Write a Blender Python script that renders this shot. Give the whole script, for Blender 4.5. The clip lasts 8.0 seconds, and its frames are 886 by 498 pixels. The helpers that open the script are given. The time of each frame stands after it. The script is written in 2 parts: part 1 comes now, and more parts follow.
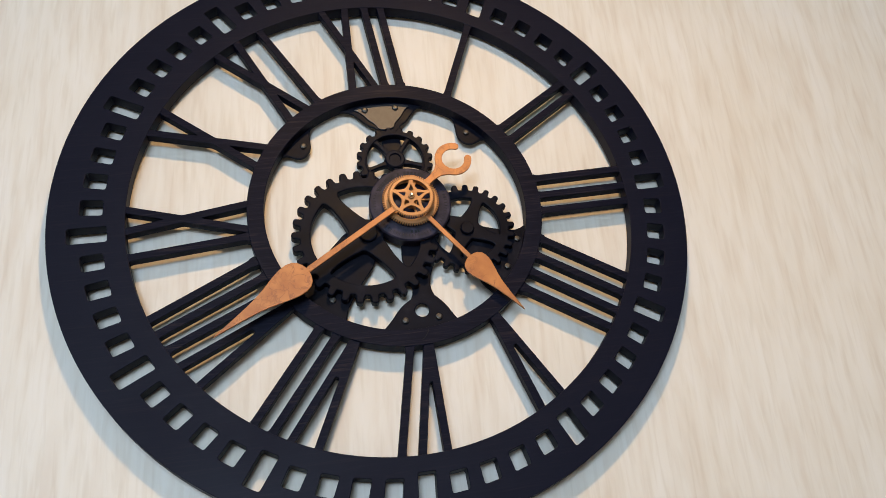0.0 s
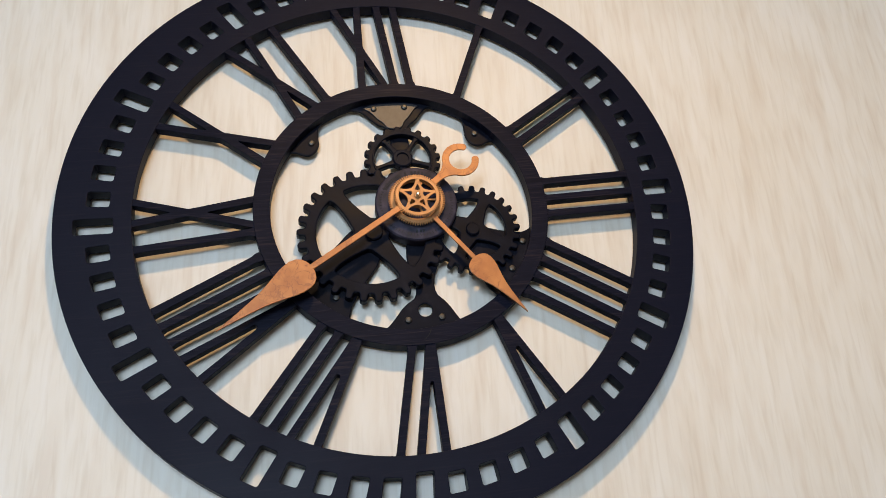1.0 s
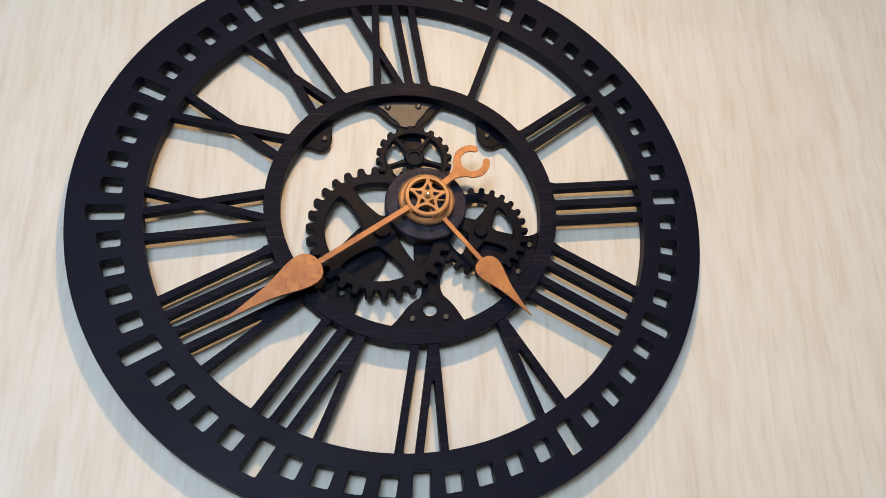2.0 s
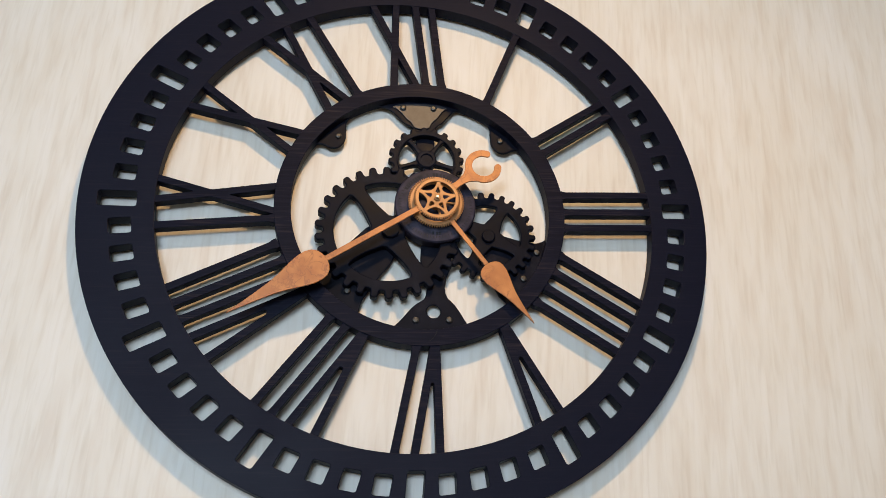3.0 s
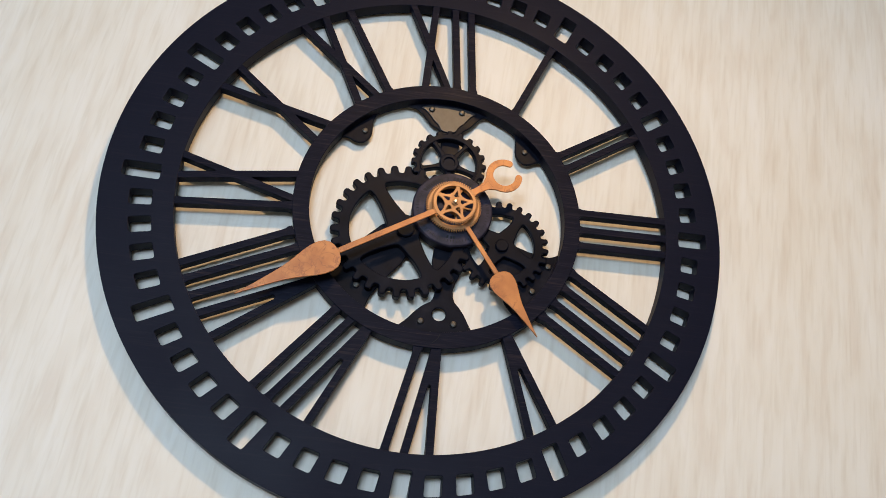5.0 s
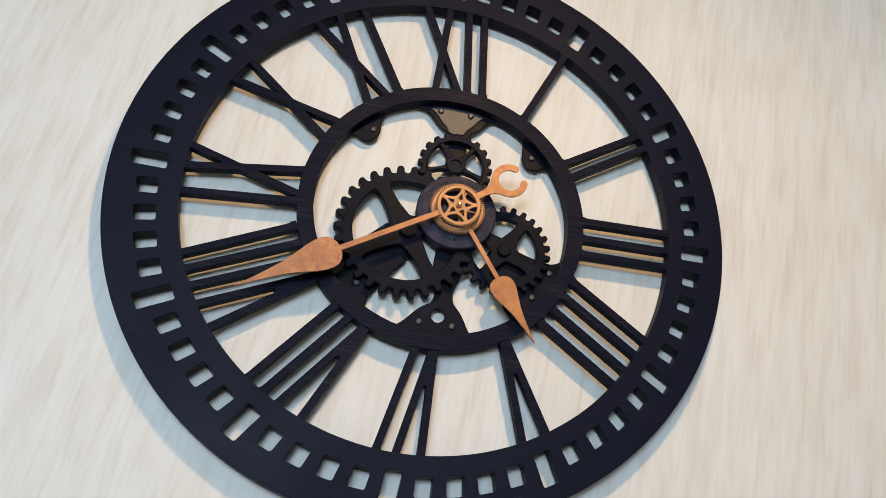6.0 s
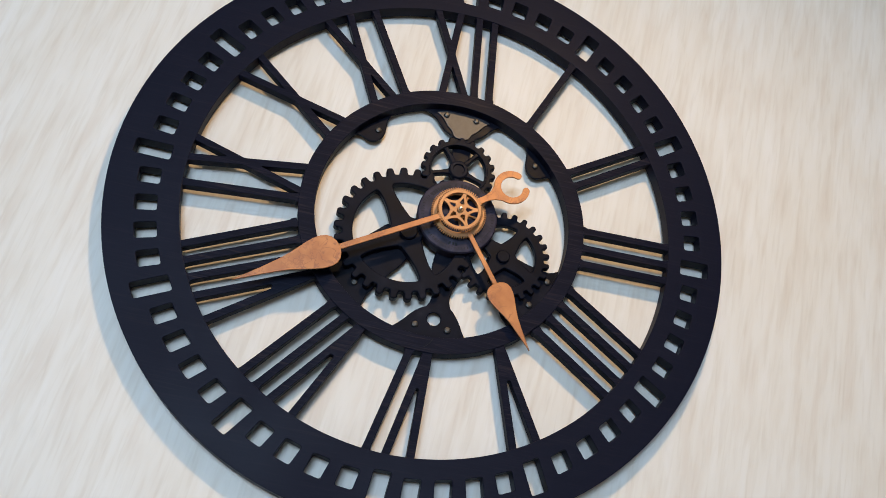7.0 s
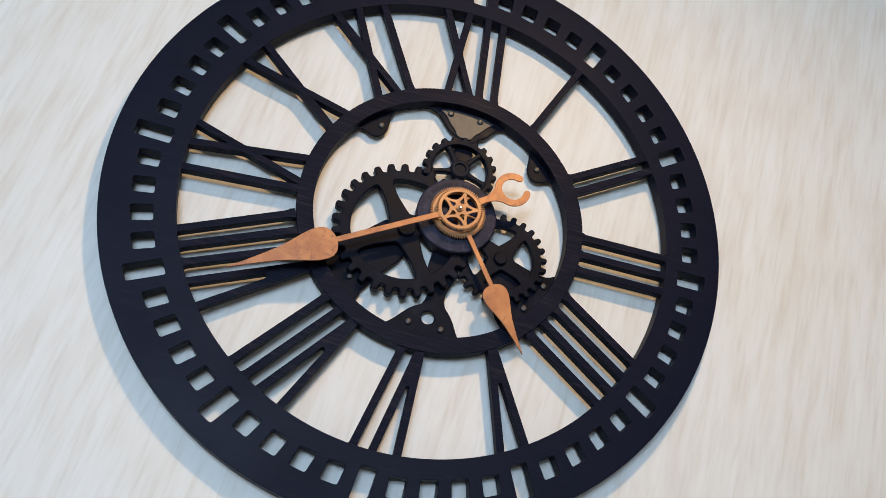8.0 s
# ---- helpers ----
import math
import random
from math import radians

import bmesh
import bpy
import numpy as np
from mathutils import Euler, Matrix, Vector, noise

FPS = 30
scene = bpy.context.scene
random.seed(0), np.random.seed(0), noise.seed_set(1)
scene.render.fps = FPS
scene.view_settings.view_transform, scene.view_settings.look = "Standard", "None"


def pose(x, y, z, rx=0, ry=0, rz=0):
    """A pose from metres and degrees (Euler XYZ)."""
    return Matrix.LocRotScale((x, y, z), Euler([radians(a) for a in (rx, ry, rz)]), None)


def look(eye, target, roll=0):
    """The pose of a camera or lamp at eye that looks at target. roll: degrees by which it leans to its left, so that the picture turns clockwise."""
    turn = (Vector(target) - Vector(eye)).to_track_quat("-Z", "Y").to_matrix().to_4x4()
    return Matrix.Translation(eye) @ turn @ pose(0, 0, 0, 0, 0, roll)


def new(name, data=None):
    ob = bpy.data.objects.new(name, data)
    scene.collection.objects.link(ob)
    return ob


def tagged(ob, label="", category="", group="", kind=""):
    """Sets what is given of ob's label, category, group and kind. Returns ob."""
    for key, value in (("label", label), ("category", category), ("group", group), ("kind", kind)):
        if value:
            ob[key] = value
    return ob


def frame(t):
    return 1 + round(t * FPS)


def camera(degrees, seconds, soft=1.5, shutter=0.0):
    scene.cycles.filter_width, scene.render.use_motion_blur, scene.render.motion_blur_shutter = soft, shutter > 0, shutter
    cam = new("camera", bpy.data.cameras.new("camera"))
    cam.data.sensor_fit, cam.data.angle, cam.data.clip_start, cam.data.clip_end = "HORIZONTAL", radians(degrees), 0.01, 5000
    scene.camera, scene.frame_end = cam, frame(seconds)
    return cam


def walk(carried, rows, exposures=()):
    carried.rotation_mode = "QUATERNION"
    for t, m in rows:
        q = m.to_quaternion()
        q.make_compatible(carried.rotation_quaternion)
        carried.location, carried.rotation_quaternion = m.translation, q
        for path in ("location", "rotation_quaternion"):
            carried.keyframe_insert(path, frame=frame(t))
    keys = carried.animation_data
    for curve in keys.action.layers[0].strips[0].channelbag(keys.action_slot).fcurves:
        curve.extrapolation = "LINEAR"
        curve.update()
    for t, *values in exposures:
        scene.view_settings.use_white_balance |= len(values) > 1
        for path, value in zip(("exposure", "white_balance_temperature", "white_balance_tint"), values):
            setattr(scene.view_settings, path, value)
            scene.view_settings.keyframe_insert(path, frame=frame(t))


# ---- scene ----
cam = camera(50.39, 8.0, soft=0.75)
CEILING = 2.45
CZ = 1.90          # height of the clock's centre
DEPTH = 0.0175      # front face of the clock to the wall
PATH = [
    (0, -0.0946, -0.7345, -0.3844, 114.621, 9.668, -6.600),
    (0.5, -0.0907, -0.7326, -0.3860, 114.824, 8.995, -6.460),
    (1, -0.0887, -0.7338, -0.3863, 114.749, 8.028, -6.565),
    (1.5, -0.0877, -0.7364, -0.3862, 114.624, 6.792, -6.785),
    (3, -0.0805, -0.7467, -0.3823, 114.227, 2.233, -7.540),
    (3.5, -0.0758, -0.7498, -0.3814, 114.179, 0.571, -7.635),
    (4, -0.0720, -0.7530, -0.3804, 114.084, -1.025, -7.798),
    (4.5, -0.0690, -0.7549, -0.3794, 114.014, -2.623, -8.080),
    (6, -0.0590, -0.7584, -0.3784, 114.212, -6.805, -8.886),
    (6.5, -0.0549, -0.7598, -0.3787, 114.397, -8.039, -9.148),
    (7, -0.0541, -0.7590, -0.3790, 114.631, -9.284, -9.711),
    (7.5, -0.0558, -0.7561, -0.3797, 114.862, -10.579, -10.556),
    (8, -0.0576, -0.7504, -0.3835, 115.325, -11.769, -11.501),
]
walk(cam, [(t, pose(x, y - DEPTH, z + CZ, a, b, c)) for t, x, y, z, a, b, c in PATH],
     exposures=[(0, 0.0, 8050, 17), (4.5, 0.0, 7950, 17), (5.8, 0.0, 7550, 14.5), (7.0, 0.0, 7250, 15.5), (8.0, 0.0, 6950, 15)])

# ---- light: a warm recessed ceiling downlight before the clock, bluish daylight from a window across the room ----
world = bpy.data.worlds.new("sky")
world.use_nodes = True
scene.world = world
wn = world.node_tree.nodes
sky = wn.new("ShaderNodeTexSky")
sky.sky_type, sky.sun_disc = "NISHITA", False
sky.sun_elevation, sky.sun_rotation = radians(40), radians(180)
wn["Background"].inputs["Strength"].default_value = 0.1
world.node_tree.links.new(sky.outputs["Color"], wn["Background"].inputs["Color"])


def lamp(name, kind, matrix, energy, color, **settings):
    data = bpy.data.lights.new(name, kind)
    data.energy, data.color = energy, color
    data.shape, data.size, data.size_y = settings["shape"], settings["size"], settings["size_y"]
    ob = new(name, data)
    ob.matrix_world = matrix
    return ob


lamp("ceiling_downlight", "AREA", pose(0.11, -0.74, CEILING - 0.006), 9.6, (1.0, 0.71, 0.40), shape="DISK", size=0.09, size_y=0.09)
lamp("window_daylight", "AREA", look((-0.7, -3.28, 1.93), (-0.7, 0, 1.93)), 95, (0.42, 0.67, 1.0), shape="RECTANGLE", size=1.3, size_y=0.9)

# ---- materials ----


def material(name, base, rough=0.5, metal=0.0):
    mat = bpy.data.materials.new(name)
    mat.use_nodes = True
    nodes, links = mat.node_tree.nodes, mat.node_tree.links
    shader = nodes["Principled BSDF"]
    shader.inputs["Base Color"].default_value = (*base, 1)
    shader.inputs["Roughness"].default_value = rough
    shader.inputs["Metallic"].default_value = metal
    return mat, nodes, links, shader


def noise_at(nodes, links, scale, stretch=(1, 1, 1), detail=4.0, distortion=0.0, turn=0.0):
    coord = nodes.new("ShaderNodeTexCoord")
    mapping = nodes.new("ShaderNodeMapping")
    mapping.inputs["Scale"].default_value = stretch
    tex = nodes.new("ShaderNodeTexNoise")
    tex.inputs["Scale"].default_value = scale
    tex.inputs["Detail"].default_value = detail
    tex.inputs["Distortion"].default_value = distortion
    source = coord.outputs["Object"]
    if turn:
        lean = nodes.new("ShaderNodeMapping")
        lean.inputs["Rotation"].default_value = (0, radians(-turn), 0)
        links.new(source, lean.inputs["Vector"])
        source = lean.outputs["Vector"]
    links.new(source, mapping.inputs["Vector"])
    links.new(mapping.outputs["Vector"], tex.inputs["Vector"])
    return tex


def ramp(nodes, links, source, stops):
    node = nodes.new("ShaderNodeValToRGB")
    while len(node.color_ramp.elements) < len(stops):
        node.color_ramp.elements.new(0.5)
    for element, (at, color) in zip(node.color_ramp.elements, stops):
        element.position, element.color = at, (*color, 1)
    links.new(source, node.inputs["Fac"])
    return node


def mixed(nodes, links, a, b, amount, mode="MIX"):
    node = nodes.new("ShaderNodeMix")
    node.data_type, node.blend_type = "RGBA", mode
    links.new(a, node.inputs[6]), links.new(b, node.inputs[7])
    if isinstance(amount, float):
        node.inputs[0].default_value = amount
    else:
        links.new(amount, node.inputs[0])
    return node.outputs[2]


def bump(nodes, links, shader, source, strength, distance):
    node = nodes.new("ShaderNodeBump")
    node.inputs["Strength"].default_value, node.inputs["Distance"].default_value = strength, distance
    links.new(source, node.inputs["Height"])
    links.new(node.outputs["Normal"], shader.inputs["Normal"])


GRAIN_TURN = 5.0       # the wall's grain leans by so many degrees against the clock


def panel_material():
    """Pale limed wood panelling with soft, nearly upright grain."""
    mat, n, l, s = material("limed_wood_panel", (0.72, 0.68, 0.6), 0.55)
    broad = noise_at(n, l, 1.0, (70, 70, 10), 3, 0.4, GRAIN_TURN)
    fine = noise_at(n, l, 1.0, (230, 230, 20), 4, 0.4, GRAIN_TURN)
    spots = noise_at(n, l, 1.0, (9, 9, 5), 3)
    a = ramp(n, l, broad.outputs["Fac"], [(0.30, (0.63, 0.565, 0.48)), (0.5, (0.67, 0.628, 0.55)), (0.70, (0.69, 0.655, 0.59))])
    b = ramp(n, l, fine.outputs["Fac"], [(0.30, (0.87, 0.835, 0.79)), (0.52, (1, 1, 1)), (0.75, (1.0, 1.0, 1.0))])
    c = ramp(n, l, spots.outputs["Fac"], [(0.35, (0.96, 0.93, 0.89)), (0.6, (1, 1, 1))])
    col = mixed(n, l, a.outputs["Color"], b.outputs["Color"], 0.55, "MULTIPLY")
    col = mixed(n, l, col, c.outputs["Color"], 0.7, "MULTIPLY")
    l.new(col, s.inputs["Base Color"])
    bump(n, l, s, fine.outputs["Fac"], 0.12, 0.0006)
    return mat


def black_wood_material(name, streak, gloss):
    """Black-stained wood; streak: how far the brown grain shows, gloss: its sheen."""
    mat, n, l, s = material(name, (0.006, 0.006, 0.010), 0.38)
    s.inputs["Specular IOR Level"].default_value = gloss
    grain = noise_at(n, l, 1.0, (22, 22, 520), 4, 1.2)
    wear = noise_at(n, l, 14.0, (1, 1, 1), 5)
    plain, brown = (0.0042, 0.0053, 0.0138), (0.030, 0.021, 0.023)
    top = tuple(p + (q - p) * streak for p, q in zip(plain, brown))
    low = tuple(p * (1 - 0.45 * streak) for p in plain)
    a = ramp(n, l, grain.outputs["Fac"], [(0.35, low), (0.54, plain), (0.76, top)])
    r = ramp(n, l, wear.outputs["Fac"], [(0.3, (0.44, 0.44, 0.44)), (0.7, (0.56, 0.56, 0.56))])
    l.new(a.outputs["Color"], s.inputs["Base Color"])
    l.new(r.outputs["Color"], s.inputs["Roughness"])
    bump(n, l, s, grain.outputs["Fac"], 0.10 * streak, 0.0003)
    return mat


def black_resin_material():
    """Matt black cast gears with slightly rubbed high spots."""
    mat, n, l, s = material("black_cast_resin", (0.006, 0.006, 0.006), 0.5)
    s.inputs["Specular IOR Level"].default_value = 0.06
    a_tex = noise_at(n, l, 45.0, (1, 1, 1), 6)
    fine = noise_at(n, l, 420.0, (1, 1, 1), 3)
    a = ramp(n, l, a_tex.outputs["Fac"], [(0.35, (0.0021, 0.0028, 0.0062)), (0.58, (0.0044, 0.0053, 0.0108)), (0.76, (0.016, 0.016, 0.022))])
    r = ramp(n, l, a_tex.outputs["Fac"], [(0.3, (0.34, 0.34, 0.34)), (0.7, (0.52, 0.52, 0.52))])
    l.new(a.outputs["Color"], s.inputs["Base Color"])
    l.new(r.outputs["Color"], s.inputs["Roughness"])
    bump(n, l, s, fine.outputs["Fac"], 0.25, 0.0003)
    return mat


def copper_material(name, low, high, vein):
    mat, n, l, s = material(name, high, 0.45, 0.15)
    cloud = noise_at(n, l, 60.0, (1, 1, 1), 4)
    lines = noise_at(n, l, 105.0, (1, 1, 1), 5, 0.9)
    a = ramp(n, l, cloud.outputs["Fac"], [(0.35, low), (0.65, high)])
    v = ramp(n, l, lines.outputs["Fac"], [(0.455, (0, 0, 0)), (0.495, vein), (0.535, (0, 0, 0))])
    patch = ramp(n, l, noise_at(n, l, 38.0, (1, 1, 1), 3).outputs["Fac"], [(0.36, (0, 0, 0)), (0.54, (1, 1, 1))])
    veins = mixed(n, l, v.outputs["Color"], patch.outputs["Color"], 1.0, "MULTIPLY")
    dark = n.new("ShaderNodeRGB")
    dark.outputs[0].default_value = (0.21, 0.068, 0.022, 1)
    l.new(mixed(n, l, a.outputs["Color"], dark.outputs[0], veins), s.inputs["Base Color"])
    bump(n, l, s, cloud.outputs["Fac"], 0.08, 0.0004)
    return mat


def disc_material():
    mat, n, l, s = material("aged_pewter_disc", (0.05, 0.045, 0.06), 0.55, 0.1)
    s.inputs["Specular IOR Level"].default_value = 0.2
    t = noise_at(n, l, 90.0, (1, 1, 1), 6)
    a = ramp(n, l, t.outputs["Fac"], [(0.35, (0.013, 0.0115, 0.020)), (0.55, (0.025, 0.0215, 0.037)), (0.75, (0.050, 0.044, 0.066))])
    l.new(a.outputs["Color"], s.inputs["Base Color"])
    bump(n, l, s, t.outputs["Fac"], 0.15, 0.0004)
    return mat


def plain_material(name, color, rough, metal=0.0, scale=30.0, change=0.12):
    mat, n, l, s = material(name, color, rough, metal)
    t = noise_at(n, l, scale, (1, 1, 1), 4)
    a = ramp(n, l, t.outputs["Fac"], [(0.3, tuple(c * (1 - change) for c in color)), (0.7, tuple(min(1, c * (1 + change)) for c in color))])
    l.new(a.outputs["Color"], s.inputs["Base Color"])
    return mat


PANEL = panel_material()
BLACK = black_wood_material("black_stained_wood", 0.75, 0.06)
RIM_BLACK = black_wood_material("black_painted_rim", 0.18, 0.085)
RESIN = black_resin_material()
COPPER = copper_material("copper_hands", (0.32, 0.105, 0.026), (0.44, 0.165, 0.045), (0.9, 0.9, 0.9))
BRASS = copper_material("copper_wheels", (0.32, 0.135, 0.042), (0.42, 0.185, 0.06), (0.2, 0.2, 0.2))
PEWTER = disc_material()
STEEL = plain_material("dull_steel", (0.060, 0.055, 0.048), 0.45, 0.7, 300.0)
PIN = plain_material("bright_steel", (0.6, 0.58, 0.55), 0.25, 1.0, 300.0)
IRON = plain_material("grey_cast_plate", (0.021, 0.020, 0.022), 0.45, 0.1, 220.0, 0.35)
INK = plain_material("engraved_marks", (0.0045, 0.004, 0.0065), 0.8)
CRACK = plain_material("dark_crack", (0.0010, 0.0009, 0.0011), 0.9)
PLASTER = plain_material("painted_plaster", (0.50, 0.48, 0.45), 0.8, 0, 3.0, 0.04)
FLOORING = plain_material("oak_floor", (0.30, 0.21, 0.13), 0.5, 0, 6.0, 0.2)

# ---- the room ----


def block(name, x0, x1, y0, y1, z0, z1, mat, label, category):
    bm = bmesh.new()
    bmesh.ops.create_cube(bm, size=1)
    bmesh.ops.transform(bm, matrix=Matrix.Translation(((x0 + x1) / 2, (y0 + y1) / 2, (z0 + z1) / 2))
                        @ Matrix.Diagonal((x1 - x0, y1 - y0, z1 - z0, 1)), verts=bm.verts)
    mesh = bpy.data.meshes.new(name)
    bm.to_mesh(mesh), bm.free()
    mesh.materials.append(mat)
    return tagged(new(name, mesh), label, category, kind="structure")


block("wall_north", -2.2, 2.2, 0, 0.12, 0, CEILING, PANEL, "pale limed wood wall with soft upright grain", "wall")
block("wall_west", -2.32, -2.2, -3.3, 0.12, 0, CEILING, PLASTER, "plain greige plastered side wall", "wall")
block("wall_east", 2.2, 2.32, -3.3, 0.12, 0, CEILING, PLASTER, "plain greige plastered side wall", "wall")
for x0, x1, z0, z1 in ((-2.32, -1.35, 0, CEILING), (-0.05, 2.32, 0, CEILING), (-1.35, -0.05, 0, 1.48), (-1.35, -0.05, 2.38, CEILING)):
    block("wall_south", x0, x1, -3.42, -3.3, z0, z1, PLASTER, "plain greige plastered wall round the window opening", "wall")
block("floor", -2.32, 2.32, -3.42, 0.12, -0.1, 0, FLOORING, "plain brown wooden floor", "floor")
block("ceiling", -2.32, 2.32, -3.42, 0.12, CEILING, CEILING + 0.1, PLASTER, "plain greige plastered ceiling", "ceiling")

# ---- building plates: flat shapes with holes, given in millimetres from the clock's centre (x right, z up) ----
MM = 0.001
LEAN_X, LEAN_Z, R_RIM, R_RING = 0.1058, -0.0133, 265.0, 130.5     # the inner ring sits a little off the rim's centre
OFF = LEAN_X * (R_RIM - R_RING)


def shifted(x, z):
    """Leans the numerals and slots towards the off-centre inner ring."""
    u = R_RIM - max(math.hypot(x, z), R_RING)
    return x + LEAN_X * u, z + LEAN_Z * u


def adopt(ob, parent):
    bpy.context.view_layer.update()
    ob.parent = parent
    ob.matrix_parent_inverse = parent.matrix_world.inverted()
    return ob


def finish(name, mesh, mat, parent, label="", smooth=16):
    mesh.materials.clear()
    mesh.materials.append(mat)
    mesh.polygons.foreach_set("use_smooth", [True] * len(mesh.polygons))
    mesh.set_sharp_from_angle(angle=radians(smooth))
    ob = new(name, mesh)
    if parent:
        adopt(ob, parent)
    if label:
        tagged(ob, label)
    return ob


def plate(name, loops, front, thick, mat, parent, label="", bevel=0.6, lean=False):
    """A sheet cut to the loops (the outline, then the holes), with eased edges; front: how far its face stands before the dial's face."""
    curve = bpy.data.curves.new(name, "CURVE")
    curve.dimensions, curve.fill_mode = "2D", "BOTH"
    curve.extrude, curve.bevel_depth, curve.bevel_resolution, curve.offset = (thick / 2 - bevel) * MM, bevel * MM, 1, -bevel * MM
    for loop in loops:
        spline = curve.splines.new("POLY")
        spline.points.add(len(loop) - 1)
        for p, (x, z) in zip(spline.points, loop):
            p.co = (x * MM, z * MM, 0, 1)
        spline.use_cyclic_u = True
    temp = new("temp", curve)
    mesh = bpy.data.meshes.new_from_object(temp.evaluated_get(bpy.context.evaluated_depsgraph_get()))
    bpy.data.objects.remove(temp)
    bpy.data.curves.remove(curve)
    bm = bmesh.new()
    bm.from_mesh(mesh)
    bmesh.ops.remove_doubles(bm, verts=bm.verts, dist=2e-6)
    bm.to_mesh(mesh), bm.free()
    mid = (front - thick / 2) * MM
    for v in mesh.vertices:
        x, z, d = v.co
        if lean:
            x, z = (c * MM for c in shifted(x / MM, z / MM))
        v.co = (x, -(mid + d) - DEPTH, z + CZ)
    mesh.update()
    return finish(name, mesh, mat, parent, label)


def turned(name, profile, cx, cz, mat, parent, label="", steps=32):
    """A round part: profile rows of (radius, height before the dial's face), in mm, from the back to the front."""
    bm = bmesh.new()
    rings = []
    for r, d in profile:
        rings.append([bm.verts.new(((cx + r * math.sin(a)) * MM, -d * MM - DEPTH, (cz + r * math.cos(a)) * MM + CZ))
                      for a in (2 * math.pi * i / steps for i in range(steps))])
    for a, b in zip(rings, rings[1:]):
        for i in range(steps):
            bm.faces.new((a[i], a[(i + 1) % steps], b[(i + 1) % steps], b[i]))
    bm.faces.new(rings[0]), bm.faces.new(rings[-1])
    bmesh.ops.recalc_face_normals(bm, faces=bm.faces)
    mesh = bpy.data.meshes.new(name)
    bm.to_mesh(mesh), bm.free()
    return finish(name, mesh, mat, parent, label)


def circle(r, steps=96, cx=0.0, cz=0.0):
    return [(cx + r * math.sin(2 * math.pi * i / steps), cz + r * math.cos(2 * math.pi * i / steps)) for i in range(steps)]


def arc(r, a0, a1, steps, cx=0.0, cz=0.0):
    return [(cx + r * math.sin(radians(a0 + (a1 - a0) * i / steps)), cz + r * math.cos(radians(a0 + (a1 - a0) * i / steps))) for i in range(steps + 1)]


def polar(cx, cz, r, a):
    return cx + r * math.sin(radians(a)), cz + r * math.cos(radians(a))


def softened(loop, times=2, share=0.25):
    """Cuts the corners of a loop, so that they become round."""
    for _ in range(times):
        out = []
        for (x0, z0), (x1, z1) in zip(loop, loop[1:] + loop[:1]):
            out += [(x0 + (x1 - x0) * share, z0 + (z1 - z0) * share), (x1 + (x0 - x1) * share, z1 + (z0 - z1) * share)]
        loop = out
    return loop


def rounded(loop, radius, steps=3):
    """Rounds each corner of a straight-sided loop by the given radius."""
    out = []
    for i, p in enumerate(loop):
        p, a, b = Vector(p), Vector(loop[i - 1]), Vector(loop[(i + 1) % len(loop)])
        u, v = (a - p), (b - p)
        cut = min(radius, u.length * 0.45, v.length * 0.45)
        p0, p1 = p + u.normalized() * cut, p + v.normalized() * cut
        for k in range(steps + 1):
            t = k / steps
            q = p0 * (1 - t) ** 2 + p * 2 * t * (1 - t) + p1 * t ** 2
            out.append((q.x, q.y))
    return out


def sector_box(a, r0, r1, w0, w1=None):
    """A straight-sided box round the clock angle a, from radius r0 to r1; w: half widths."""
    w1 = w0 if w1 is None else w1
    s, c = math.sin(radians(a)), math.cos(radians(a))
    return [(r * s + w * c, r * c - w * s) for r, w in ((r0, -w0), (r1, -w1), (r1, w1), (r0, w0))]


def stroke(a, t0, r0, w, t1, r1):
    """A bar of a numeral at the clock angle a, from (t0, r0) to (t1, r1); t: sideways, w: half width. It flares where it meets the rings."""
    s, c = math.sin(radians(a)), math.cos(radians(a))
    rows = [(r0, 1.1), (131, 1.1), (131.6, 0.65), (132.6, 0.3), (134, 0.1), (136, 0)] + [(136 + 80 * k / 8, 0) for k in range(1, 8)]
    rows += [(216, 0), (218.6, 0.1), (220, 0.3), (221, 0.65), (221.6, 1.1), (r1, 1.1)]
    skew = math.hypot(1, (t1 - t0) / (r1 - r0))
    mid = [(t0 + (t1 - t0) * (r - r0) / (r1 - r0), r, (w + f) * skew) for r, f in rows]
    pts = [(t - h, r) for t, r, h in mid] + [(t + h, r) for t, r, h in reversed(mid)]
    return turned_to(a, pts)


def turned_to(a, pts):
    """Points (sideways, outwards) laid round the clock angle a."""
    s, c = math.sin(radians(a)), math.cos(radians(a))
    return [(t * c + r * s, r * c - t * s) for t, r in pts]


def gear_outline(cx, cz, root, tip, teeth, turn=0.0, top=0.25, foot=0.34):
    """A toothed wheel's outline; top and foot: half widths of a tooth, as shares of the pitch."""
    out, pitch = [], 360 / teeth
    for i in range(teeth):
        a = turn + i * pitch
        for da, h in ((-0.5, 0.0), (-foot, 0.06), (-foot * 0.8, 0.3), (-top, 0.72), (-top * 0.72, 0.92), (-top * 0.3, 1.0),
                      (top * 0.3, 1.0), (top * 0.72, 0.92), (top, 0.72), (foot * 0.8, 0.3), (foot, 0.06)):
            r = root + h * (tip - root)
            out.append(polar(cx, cz, r, a + da * pitch))
    return out


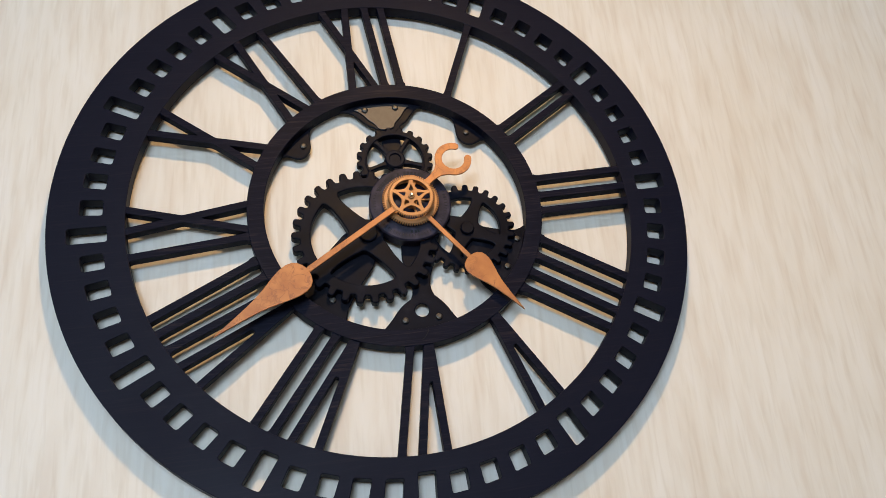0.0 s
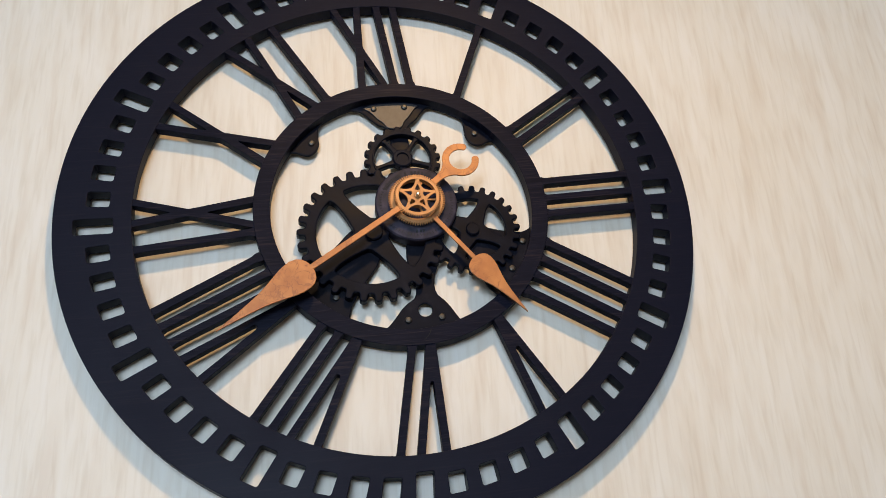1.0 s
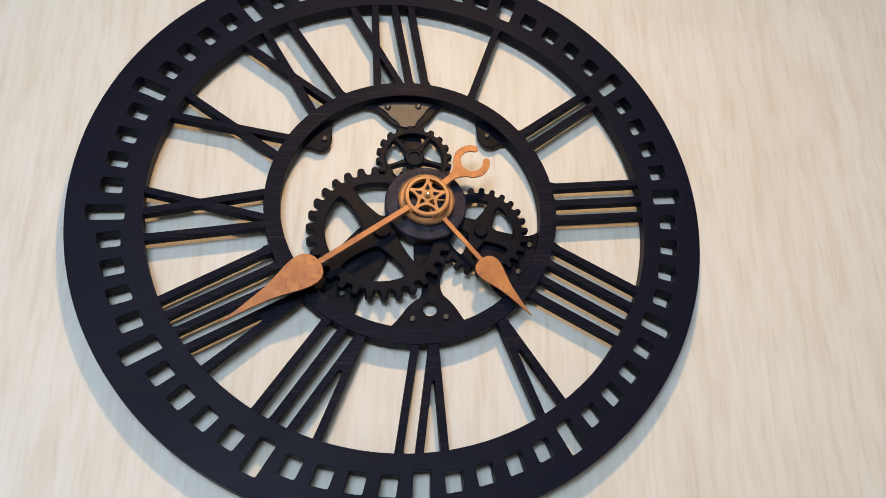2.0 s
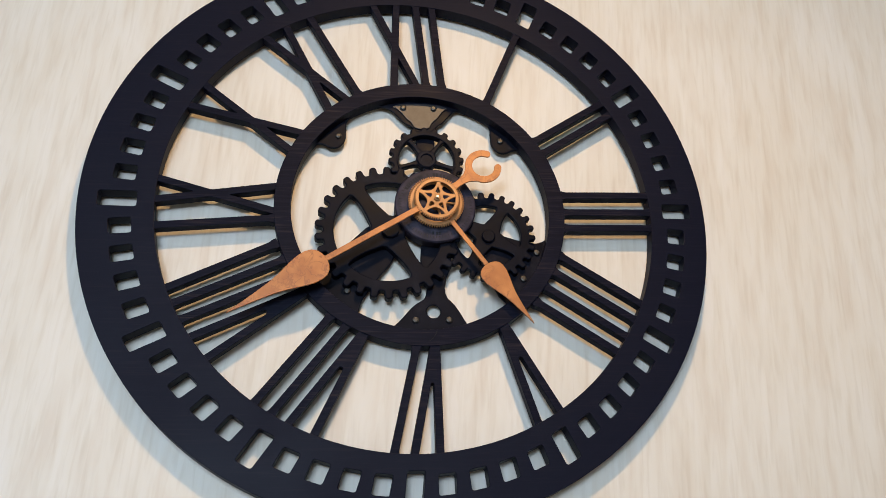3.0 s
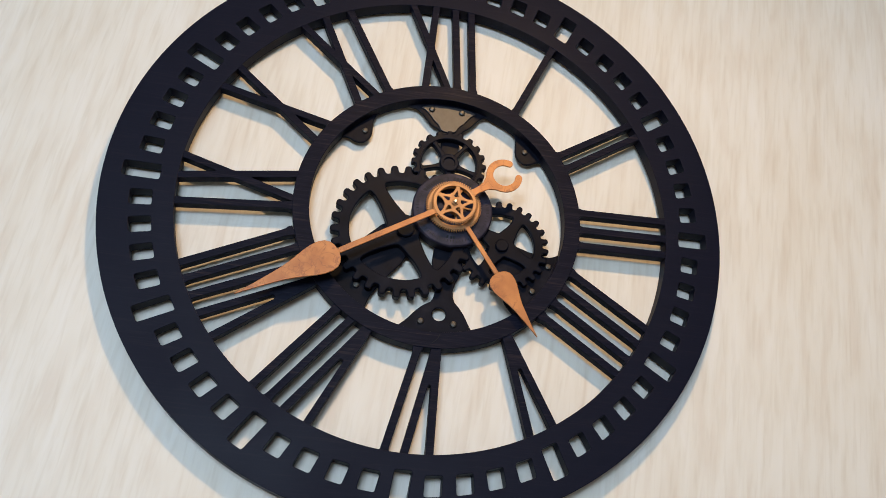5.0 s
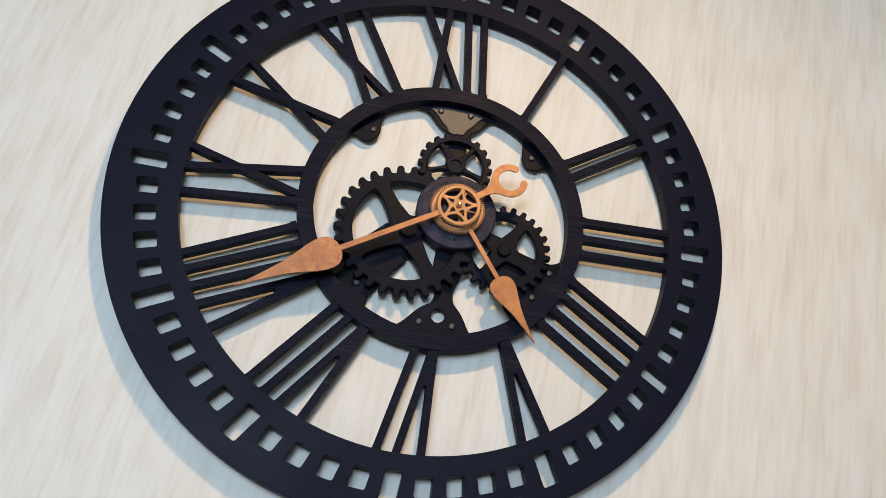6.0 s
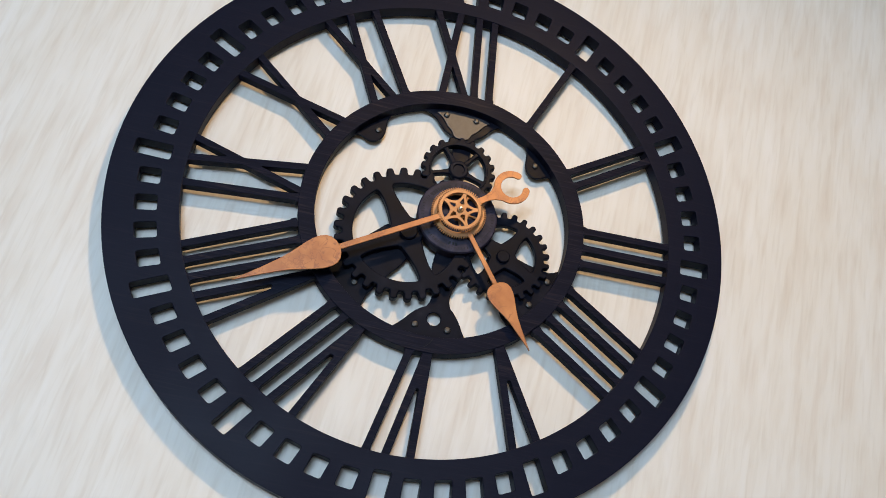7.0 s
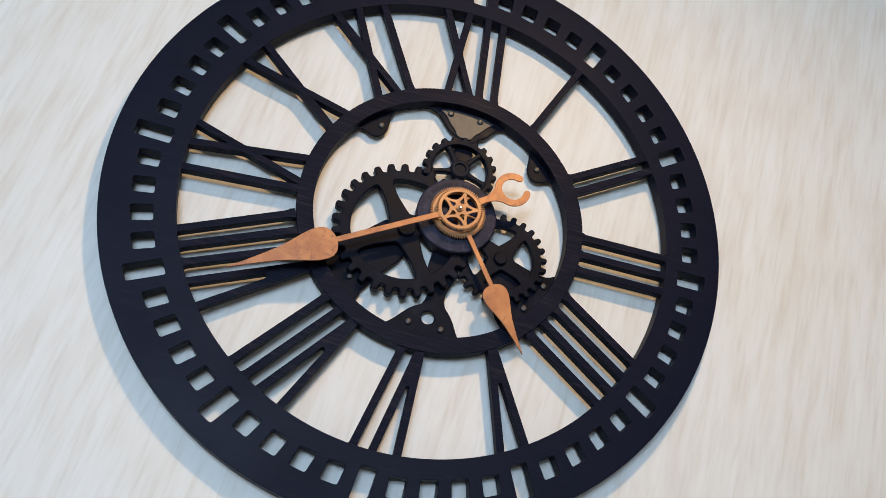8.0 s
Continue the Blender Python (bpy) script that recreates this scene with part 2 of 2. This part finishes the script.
def spoke_hole(cx, cz, a0, a1, rim, hub, w_rim, w_hub):
    """The opening between the spokes at a0 and a1; w: half widths of the spokes at the rim and at the hub."""
    d_rim, d_hub = math.degrees(math.asin(w_rim / rim)), math.degrees(math.asin(min(0.99, w_hub / hub)))
    half = (a1 - a0) / 2
    outer = arc(rim, a0 + d_rim, a1 - d_rim, 10, cx, cz)
    d_hub = min(d_hub, half - 2)
    inner = arc(hub, a1 - d_hub, a0 + d_hub, 4, cx, cz)
    mid = (rim + hub) / 2
    d_mid = math.degrees(math.asin(min(0.9, (0.35 * w_rim + 0.4 * w_hub) / mid)))
    return softened(outer + [polar(cx, cz, mid, a1 - d_mid)] + inner + [polar(cx, cz, mid, a0 + d_mid)], 2)


def bars_of_writing(name, cx, cz, r, angles, front, parent):
    for a, w, h in angles:
        s, c = math.sin(radians(a)), math.cos(radians(a))
        box = [(cx + (r + q * h) * s + k * w * c, cz + (r + q * h) * c - k * w * s) for k, q in ((-1, -1), (-1, 1), (1, 1), (1, -1))]
        plate(name, [box], front, 0.5, INK, parent, bevel=0.05)


# ---- the clock ----
clock = tagged(new("wall_clock"), "large black openwork gear clock with copper hands on pale wall", "clock")
clock.location = (0, 0, CZ)
bpy.context.view_layer.update()
THICK = 13.5


# rim with a long slot at every hour and a short one at every minute
slots = []
for i in range(60):
    if i % 5:
        slots.append(rounded(sector_box(6 * i, 239.0, 256.2, 7.3), 2.2))
    else:
        slots.append(rounded(sector_box(6 * i, 235.5, 265.0, 7.3), 2.2))
plate("outer_ring", [circle(280.0, 240), circle(222.0, 240)] + slots, 0, THICK, RIM_BLACK, clock, "wide black wooden rim with square minute slots", bevel=0.45, lean=True)
inner_ring = plate("inner_ring", [circle(130.6, 160), circle(116.0, 160)], 0.4, THICK + 0.4, BLACK, clock, "black wooden inner ring with brown grain", bevel=0.45, lean=True)

crack = [(23.6 - 2.0 * k / 7 - 4.6 * (k / 7) ** 2, -119.2 - 8.8 * k / 7) for k in range(8)]
plate("crack", [[(x - 0.35, z) for x, z in crack] + [(x + 0.35, z) for x, z in reversed(crack)]], 0.6, 0.6, CRACK, inner_ring, "fine dark hairline crack", bevel=0.05)

# numerals: each bar runs from the inner ring to the rim
R0, R1, BAR = 127.0, 226.0, 3.3
# for every hour, how far each bar stands to the side at the inner ring and at the rim
NUMERALS = {
    1: [(-0.3, -1.2)],
    2: [(-8.5, -6.6), (6.2, 7.5)],
    3: [(-15.6, -16.7), (1.6, 0.9), (17.2, 16.9)],
    4: [(-22.6, -21.8), (-6.0, -5.0), (10.8, 12.9), (27.9, 29.9)],
    5: [(-2.2, 12.4), (-3.7, -10.6)],
    6: [(7.6, 19.5), (-7.0, 2.8), (-8.1, -18.7)],
    7: [(17.0, 23.5), (1.4, 7.0), (-13.5, -9.0), (-14.9, -32.5)],
    8: [(30.3, 32.5), (14.1, 17.7), (-2.5, 1.8), (-18.9, -15.6), (-20.3, -40.0)],
    9: [(-8.0, 23.0), (17.8, -0.1), (-13.5, -24.9)],
    10: [(-11.9, 11.1), (10.4, -16.8)],
    11: [(-1.5, -30.2), (-22.3, -4.6), (9.8, 20.9)],
    12: [(0.1, -33.9), (-22.7, -8.5), (8.3, 10.2), (23.3, 26.3)],
}


def spread(loop, steps=8):
    """Divides the long sides of a loop, so that it can lean."""
    out = []
    for (ax, az), (bx_, bz_) in zip(loop, loop[1:] + loop[:1]):
        n = steps if math.hypot(bx_ - ax, bz_ - az) > 20 else 1
        out += [(ax + (bx_ - ax) * k / n, az + (bz_ - az) * k / n) for k in range(n)]
    return out


def crossed(p, q):
    """The outline of an X of two bars; each: how far it stands to the side at its foot and at its head."""
    (p0, p1), (q0, q1) = (p, q) if p[1] < q[1] else (q, p)
    h = BAR * 1.02
    at_p, at_q, out = (lambda u: p0 + (p1 - p0) * u), (lambda u: q0 + (q1 - q0) * u), (lambda u: R0 + (R1 - R0) * u)
    gap = lambda d: (d + p0 - q0) / ((q1 - q0) - (p1 - p0))
    up, mid, low = gap(2 * h), gap(0), gap(-2 * h)
    return [(p1 - h, R1), (p1 + h, R1), (at_p(up) + h, out(up)), (q1 - h, R1), (q1 + h, R1), (at_p(mid) + h, out(mid)),
            (p0 + h, R0), (p0 - h, R0), (at_p(low) - h, out(low)), (q0 + h, R0), (q0 - h, R0), (at_p(mid) - h, out(mid))]


def wedge(p, q):
    """The outline of a V of two bars, and the slit in it."""
    (p0, p1), (q0, q1) = (p, q) if p[1] < q[1] else (q, p)
    h, f = BAR * 1.02, 0.36
    slit = [(p0 + (p1 - p0) * u + h - 0.6 * (1 - u), R0 + (R1 - R0) * u) for u in (f, 0.98)] + [(q0 + (q1 - q0) * u - h + 0.6 * (1 - u), R0 + (R1 - R0) * u) for u in (0.98, f)]
    return [(p0 - h, R0), (p1 - h, R1), (q1 + h, R1), (q0 + h, R0)], slit


for hour, bars in NUMERALS.items():
    numeral = adopt(tagged(new("numeral"), "roman numeral of black wooden bars"), clock)
    shapes, k = [], 0
    while k < len(bars):
        a, b = bars[k], bars[k + 1] if k + 1 < len(bars) else None
        if b and abs(a[0] - b[0]) < 2:
            outline, slit = wedge(a, b)
            shapes.append(("v_stroke", [turned_to(30 * hour, spread(outline)), turned_to(30 * hour, spread(rounded(slit, 1.6)))]))
            k += 2
        elif b and (a[0] - b[0]) * (a[1] - b[1]) < 0:
            shapes.append(("x_stroke", [turned_to(30 * hour, spread(rounded(crossed(a, b), 1.8)))]))
            k += 2
        else:
            shapes.append(("bar", [stroke(30 * hour, a[0], R0, BAR, a[1], R1)]))
            k += 1
    for n, (name, loops) in enumerate(shapes):
        adopt(plate(name, loops, -0.5 - 0.15 * n, 9.2 - 0.15 * n, BLACK, None, bevel=0.35, lean=True), numeral)

# brackets screwed to the back of the inner ring

def bracket(loops, label, mat=RESIN, front=-9.0, thick=3.0):
    return plate("bracket", loops, front, thick, mat, clock, label, bevel=0.8)


bracket([softened([(-34, 107), (-22, 108), (-12, 106), (-5, 98), (2, 90), (9, 87), (12, 80), (12, 50), (29, 50), (29, 80), (31, 88), (38, 92), (44, 100), (50, 107), (62, 106), (50, 118), (13, 124), (-24, 118)], 2)],
        "black top bracket holding the small gear")
plate("bracket_plate", [softened([(-11, 108), (-6, 106), (-1, 101), (3, 95), (8, 91), (11, 84), (25, 84), (27, 91), (32, 95), (36, 101), (40, 106), (44, 108), (32, 112), (0, 112)], 2)], -7.6, 2, IRON, clock, "grey cast cover plate on the top bracket", bevel=0.5)
for side in (-1, 1):
    lug = [(48, 104), (60, 97), (66, 90), (66, 80), (66, 70), (72, 62), (80, 61), (88, 66), (97, 64), (106, 52), (108, 66), (84, 96), (60, 112)]
    bracket([softened([(OFF + side * x + (2.5 if side > 0 else -1.5), z) for x, z in lug], 2)], "black screw lug at the back of the inner ring")
bracket([softened([(-15, -114), (-6, -106), (3, -95), (9, -90), (16, -86), (18, -72), (12, -55), (14, -30), (40, -30), (40, -55), (33, -72), (34, -84), (40, -90), (45, -97), (50, -107), (55, -113), (40, -119), (0, -119)], 1),
         circle(6.0, 24, 22.5, -98)], "black bottom bracket with a round hole")
bracket([softened([(136, -20), (126, -29), (116, -32), (92, -26), (66, -16), (58, -36), (70, -60), (84, -90), (98, -90), (118, -64), (128, -42)], 1)], "black side bracket behind the right-hand gear")
bracket([softened([(-4, -14), (-26, -10), (-62, -46), (-90, -52), (-84, -74), (-62, -97), (-44, -106), (-38, -84), (-6, -44)], 1)], "black side bracket behind the large gear")
for x, z, d in ((0.5, 106.6, -7.6), (29.4, 106.8, -7.6), (-60, 74.0, -9), (92, 74.0, -9), (118, -41, -9), (104, -66.6, -9), (6.8, -106.3, -9), (35.7, -106, -9), (-51.7, -80, -9)):
    turned("screw", [(2.9, d - 1), (2.9, d + 0.9), (2.5, d + 1.7), (1.4, d + 2.1)], x, z, STEEL, clock, "domed dull steel screw head", 16)


def gear(cx, cz, root, tip, teeth, turn, front, thick, holes, label):
    hub = tagged(new("gear"), label)
    hub.location = (cx * MM, -DEPTH, CZ + cz * MM)
    bpy.context.view_layer.update()
    adopt(hub, clock)
    bpy.context.view_layer.update()
    adopt(plate("toothed_wheel", [gear_outline(cx, cz, root, tip, teeth, turn)] + holes, front, thick, RESIN, None, bevel=1.1), hub)
    return hub


# large gear
bx, bz = -16.4, -25.4
big = gear(bx, bz, 57.0, 64.4, 30, 0, -1, 9.5, [spoke_hole(bx, bz, a, a + 90, 47.8, 15.5, 6.5, 9.5) for a in (56, 146, 236, 326)], "large black cast gear with four curved spokes")
adopt(turned("boss", [(8, -6), (8, 1.4), (7.2, 2.2)], bx + 2, bz + 0.2, RESIN, None, "", 32), big)
adopt(turned("axle", [(5, -11), (5, -3)], bx, bz, RESIN, None, "", 20), big)
# right-hand gear
gx, gz = 73.4, -27.2
right_gear = gear(gx, gz, 38, 43.6, 26, 354.5, -3, 6.5, [spoke_hole(gx, gz, a, a + 90, 30, 12, 5, 8) for a in (30, 120, 210, 300)], "black cast gear with four curved spokes")
adopt(turned("boss", [(6, -8), (6, -0.8), (5.2, 0)], gx, gz - 1.5, RESIN, None, "", 32), right_gear)
adopt(turned("axle", [(4, -11), (4, -6)], gx, gz, RESIN, None, "", 20), right_gear)
# small top gear
tx, tz = 20.3, 48.4
top_gear = gear(tx, tz, 31.2, 35.0, 20, 16, -3, 7, [spoke_hole(tx, tz, a, a + 72, 25.5, 9.5, 2.2, 2.6) for a in (36, 108, 180, 252, 324)], "small black cast gear with five thin spokes")
adopt(plate("rim_bead", [circle(27.6, 64, tx, tz), circle(25.6, 64, tx, tz)], -1.8, 2, RESIN, None, bevel=0.6), top_gear)
adopt(turned("hub_ring", [(9, -9), (9, -1.8), (8, -1.0), (5.6, -1.0), (5, -2.5), (0.5, -2.5)], tx, tz, RESIN, None, "", 32), top_gear)

# dial disc in the middle
ox, oz = 26.0, -1.0
disc = turned("centre_disc", [(33, -12), (36, -10), (36.5, 0), (36.5, 2.4), (35.4, 3.6), (33.5, 4.0), (0.5, 4.0)], ox, oz - 0.5, PEWTER, clock, "dark purple-grey aged metal disc", 96)
for i in range(72):
    a = 5 * i
    if 300 < a or a < 62:
        continue
    s, c = math.sin(radians(a)), math.cos(radians(a))
    box = [(ox + r * s + k * c, oz - 0.5 + r * c - k * s) for k, r in ((-0.35, 30.5), (-0.35, 33), (0.35, 33), (0.35, 30.5))]
    plate("engraved_mark", [box], 4.2, 0.5, INK, disc, bevel=0.05)
bars_of_writing("lettering_bar", ox, oz - 0.5, 30.2, [(a, 1.0, 1.9) for a in (-58, -53, -48, -43, -38, -33, -28, -23, -12, -1, 5, 11, 17, 23, 29)], 4.2, disc)
bars_of_writing("lettering_bar", ox, oz - 0.5, 28.0, [(a, 0.9, 1.5) for a in (174, 179, 186)], 4.2, disc)


def leaf(ax, az, bx_, bz_, rows):
    """An outline along the line from a to b: rows of (share of the way, half width to the left, half width to the right)."""
    d = Vector((bx_ - ax, bz_ - az))
    n = Vector((-d.y, d.x)).normalized()
    left = [(ax + d.x * t + n.x * l, az + d.y * t + n.y * l) for t, l, r in rows]
    right = [(ax + d.x * t - n.x * r, az + d.y * t - n.y * r) for t, l, r in rows]
    return left + right[::-1]


SPADE = [(0.0, 0.10), (0.012, 0.42), (0.035, 0.70), (0.075, 0.91), (0.13, 1.0), (0.20, 0.985), (0.27, 0.89), (0.35, 0.735),
         (0.44, 0.555), (0.54, 0.40), (0.64, 0.30), (0.75, 0.20), (0.85, 0.125), (0.93, 0.07), (1.0, 0.02)]


def hand_outline(tip, neck, half, start, w):
    """A straight bar from the middle that ends in a spade; neck: where the spade begins, half: its half width."""
    rows = [(start, w, w), (neck - 0.002, w, w)]
    rows += [(neck + f * (1 - neck), max(h * half, 0.3), max(h * half, 0.3)) for f, h in SPADE]
    return leaf(ox, oz, tip[0], tip[1], rows)


# hour hand with its wheel
hour_hand = plate("hour_hand", [hand_outline((105.9, -114.9), 0.525, 11.6, 0.14, 2.1)], 10.0, 1.6, COPPER, clock, "mottled copper hour hand with a spade tip", bevel=0.3)
plate("toothed_wheel", [gear_outline(ox, oz, 23.0, 25.2, 72, 0), circle(19.4, 64, ox, oz)], 9.6, 2.2, BRASS, hour_hand, "copper toothed wheel", bevel=0.25)
plate("wheel_spokes", [circle(20.5, 64, ox, oz)] + [spoke_hole(ox, oz, a, a + 72, 18.4, 5.0, 0.9, 1.3) for a in (20, 92, 164, 236, 308)], 8.2, 1.4, BRASS, hour_hand, "copper spoked wheel", bevel=0.25)
# minute hand with its wheel and its open crescent counterweight
minute_hand = plate("minute_hand", [hand_outline((-150.2, -110.2), 0.545, 14.8, 0.09, 2.6)], 16.4, 1.6, COPPER, clock, "mottled copper minute hand with a spade tip and crescent tail", bevel=0.3)
kx, kz = 69.2, 32.6               # the crescent's centre
tail_a = math.degrees(math.atan2(kx - ox, kz - oz))
end_a, end_b = 92.0, 378.0       # the crescent runs from one tip round to the other
crescent = arc(16.6, end_a, end_b, 40, kx, kz) + arc(3.2, end_b, end_b + 180, 8, *polar(kx, kz, 13.4, end_b))
crescent += arc(10.2, end_b, end_a, 40, kx, kz) + arc(3.2, end_a + 180, end_a + 360, 8, *polar(kx, kz, 13.4, end_a))
plate("crescent", [crescent], 16.4, 1.6, COPPER, minute_hand, "open copper crescent", bevel=0.3)
plate("tail", [leaf(ox, oz, kx, kz, [(0.30, 3.0, 3.0), (0.5, 3.0, 3.0), (0.62, 4.2, 4.2), (0.70, 6.8, 6.8), (0.75, 9.0, 9.0)])], 16.3, 1.5, COPPER, minute_hand, bevel=0.3)
plate("toothed_wheel", [gear_outline(ox, oz, 19.0, 20.8, 64, 0), circle(16.4, 64, ox, oz)], 16.8, 2.2, BRASS, minute_hand, "copper toothed wheel", bevel=0.25)
star = []
for k in range(5):
    b = 7 + 72 * k
    star += [polar(ox, oz, r, b + q) for q, r in ((-6, 17.0), (6, 17.0), (7.5, 14.2), (14, 11.6), (25, 9.8), (36, 9.2), (47, 9.8), (58, 11.6), (64.5, 14.2))]
plate("star_spokes", [star] + [rounded([polar(ox, oz, 11.8, 7 + 72 * k), polar(ox, oz, 6.6, 7 + 72 * k + 20), polar(ox, oz, 5.2, 7 + 72 * k), polar(ox, oz, 6.6, 7 + 72 * k - 20)], 0.5) for k in range(5)], 16.4, 1.4, BRASS, minute_hand, "copper star-shaped spokes", bevel=0.2)
hub = turned("centre_hub", [(6, 3), (6, 9), (4.5, 9), (4.5, 15.0), (3.0, 15.0), (3.0, 17.2), (2.6, 17.6)], ox, oz, BRASS, clock, "copper centre hub", 24)
turned("centre_pin", [(1.7, 17), (1.7, 19.4), (1.0, 20.4)], ox, oz, PIN, hub, "small bright steel centre pin", 20)
# hangers keep the rim off the wall
for a in (45, 135, 225, 315):
    x, z = polar(0, 0, 271, a)
    turned("spacer", [(4, -17.5), (4, -13)], x, z, RESIN, clock, "small black spacer between the rim and the wall", 16)
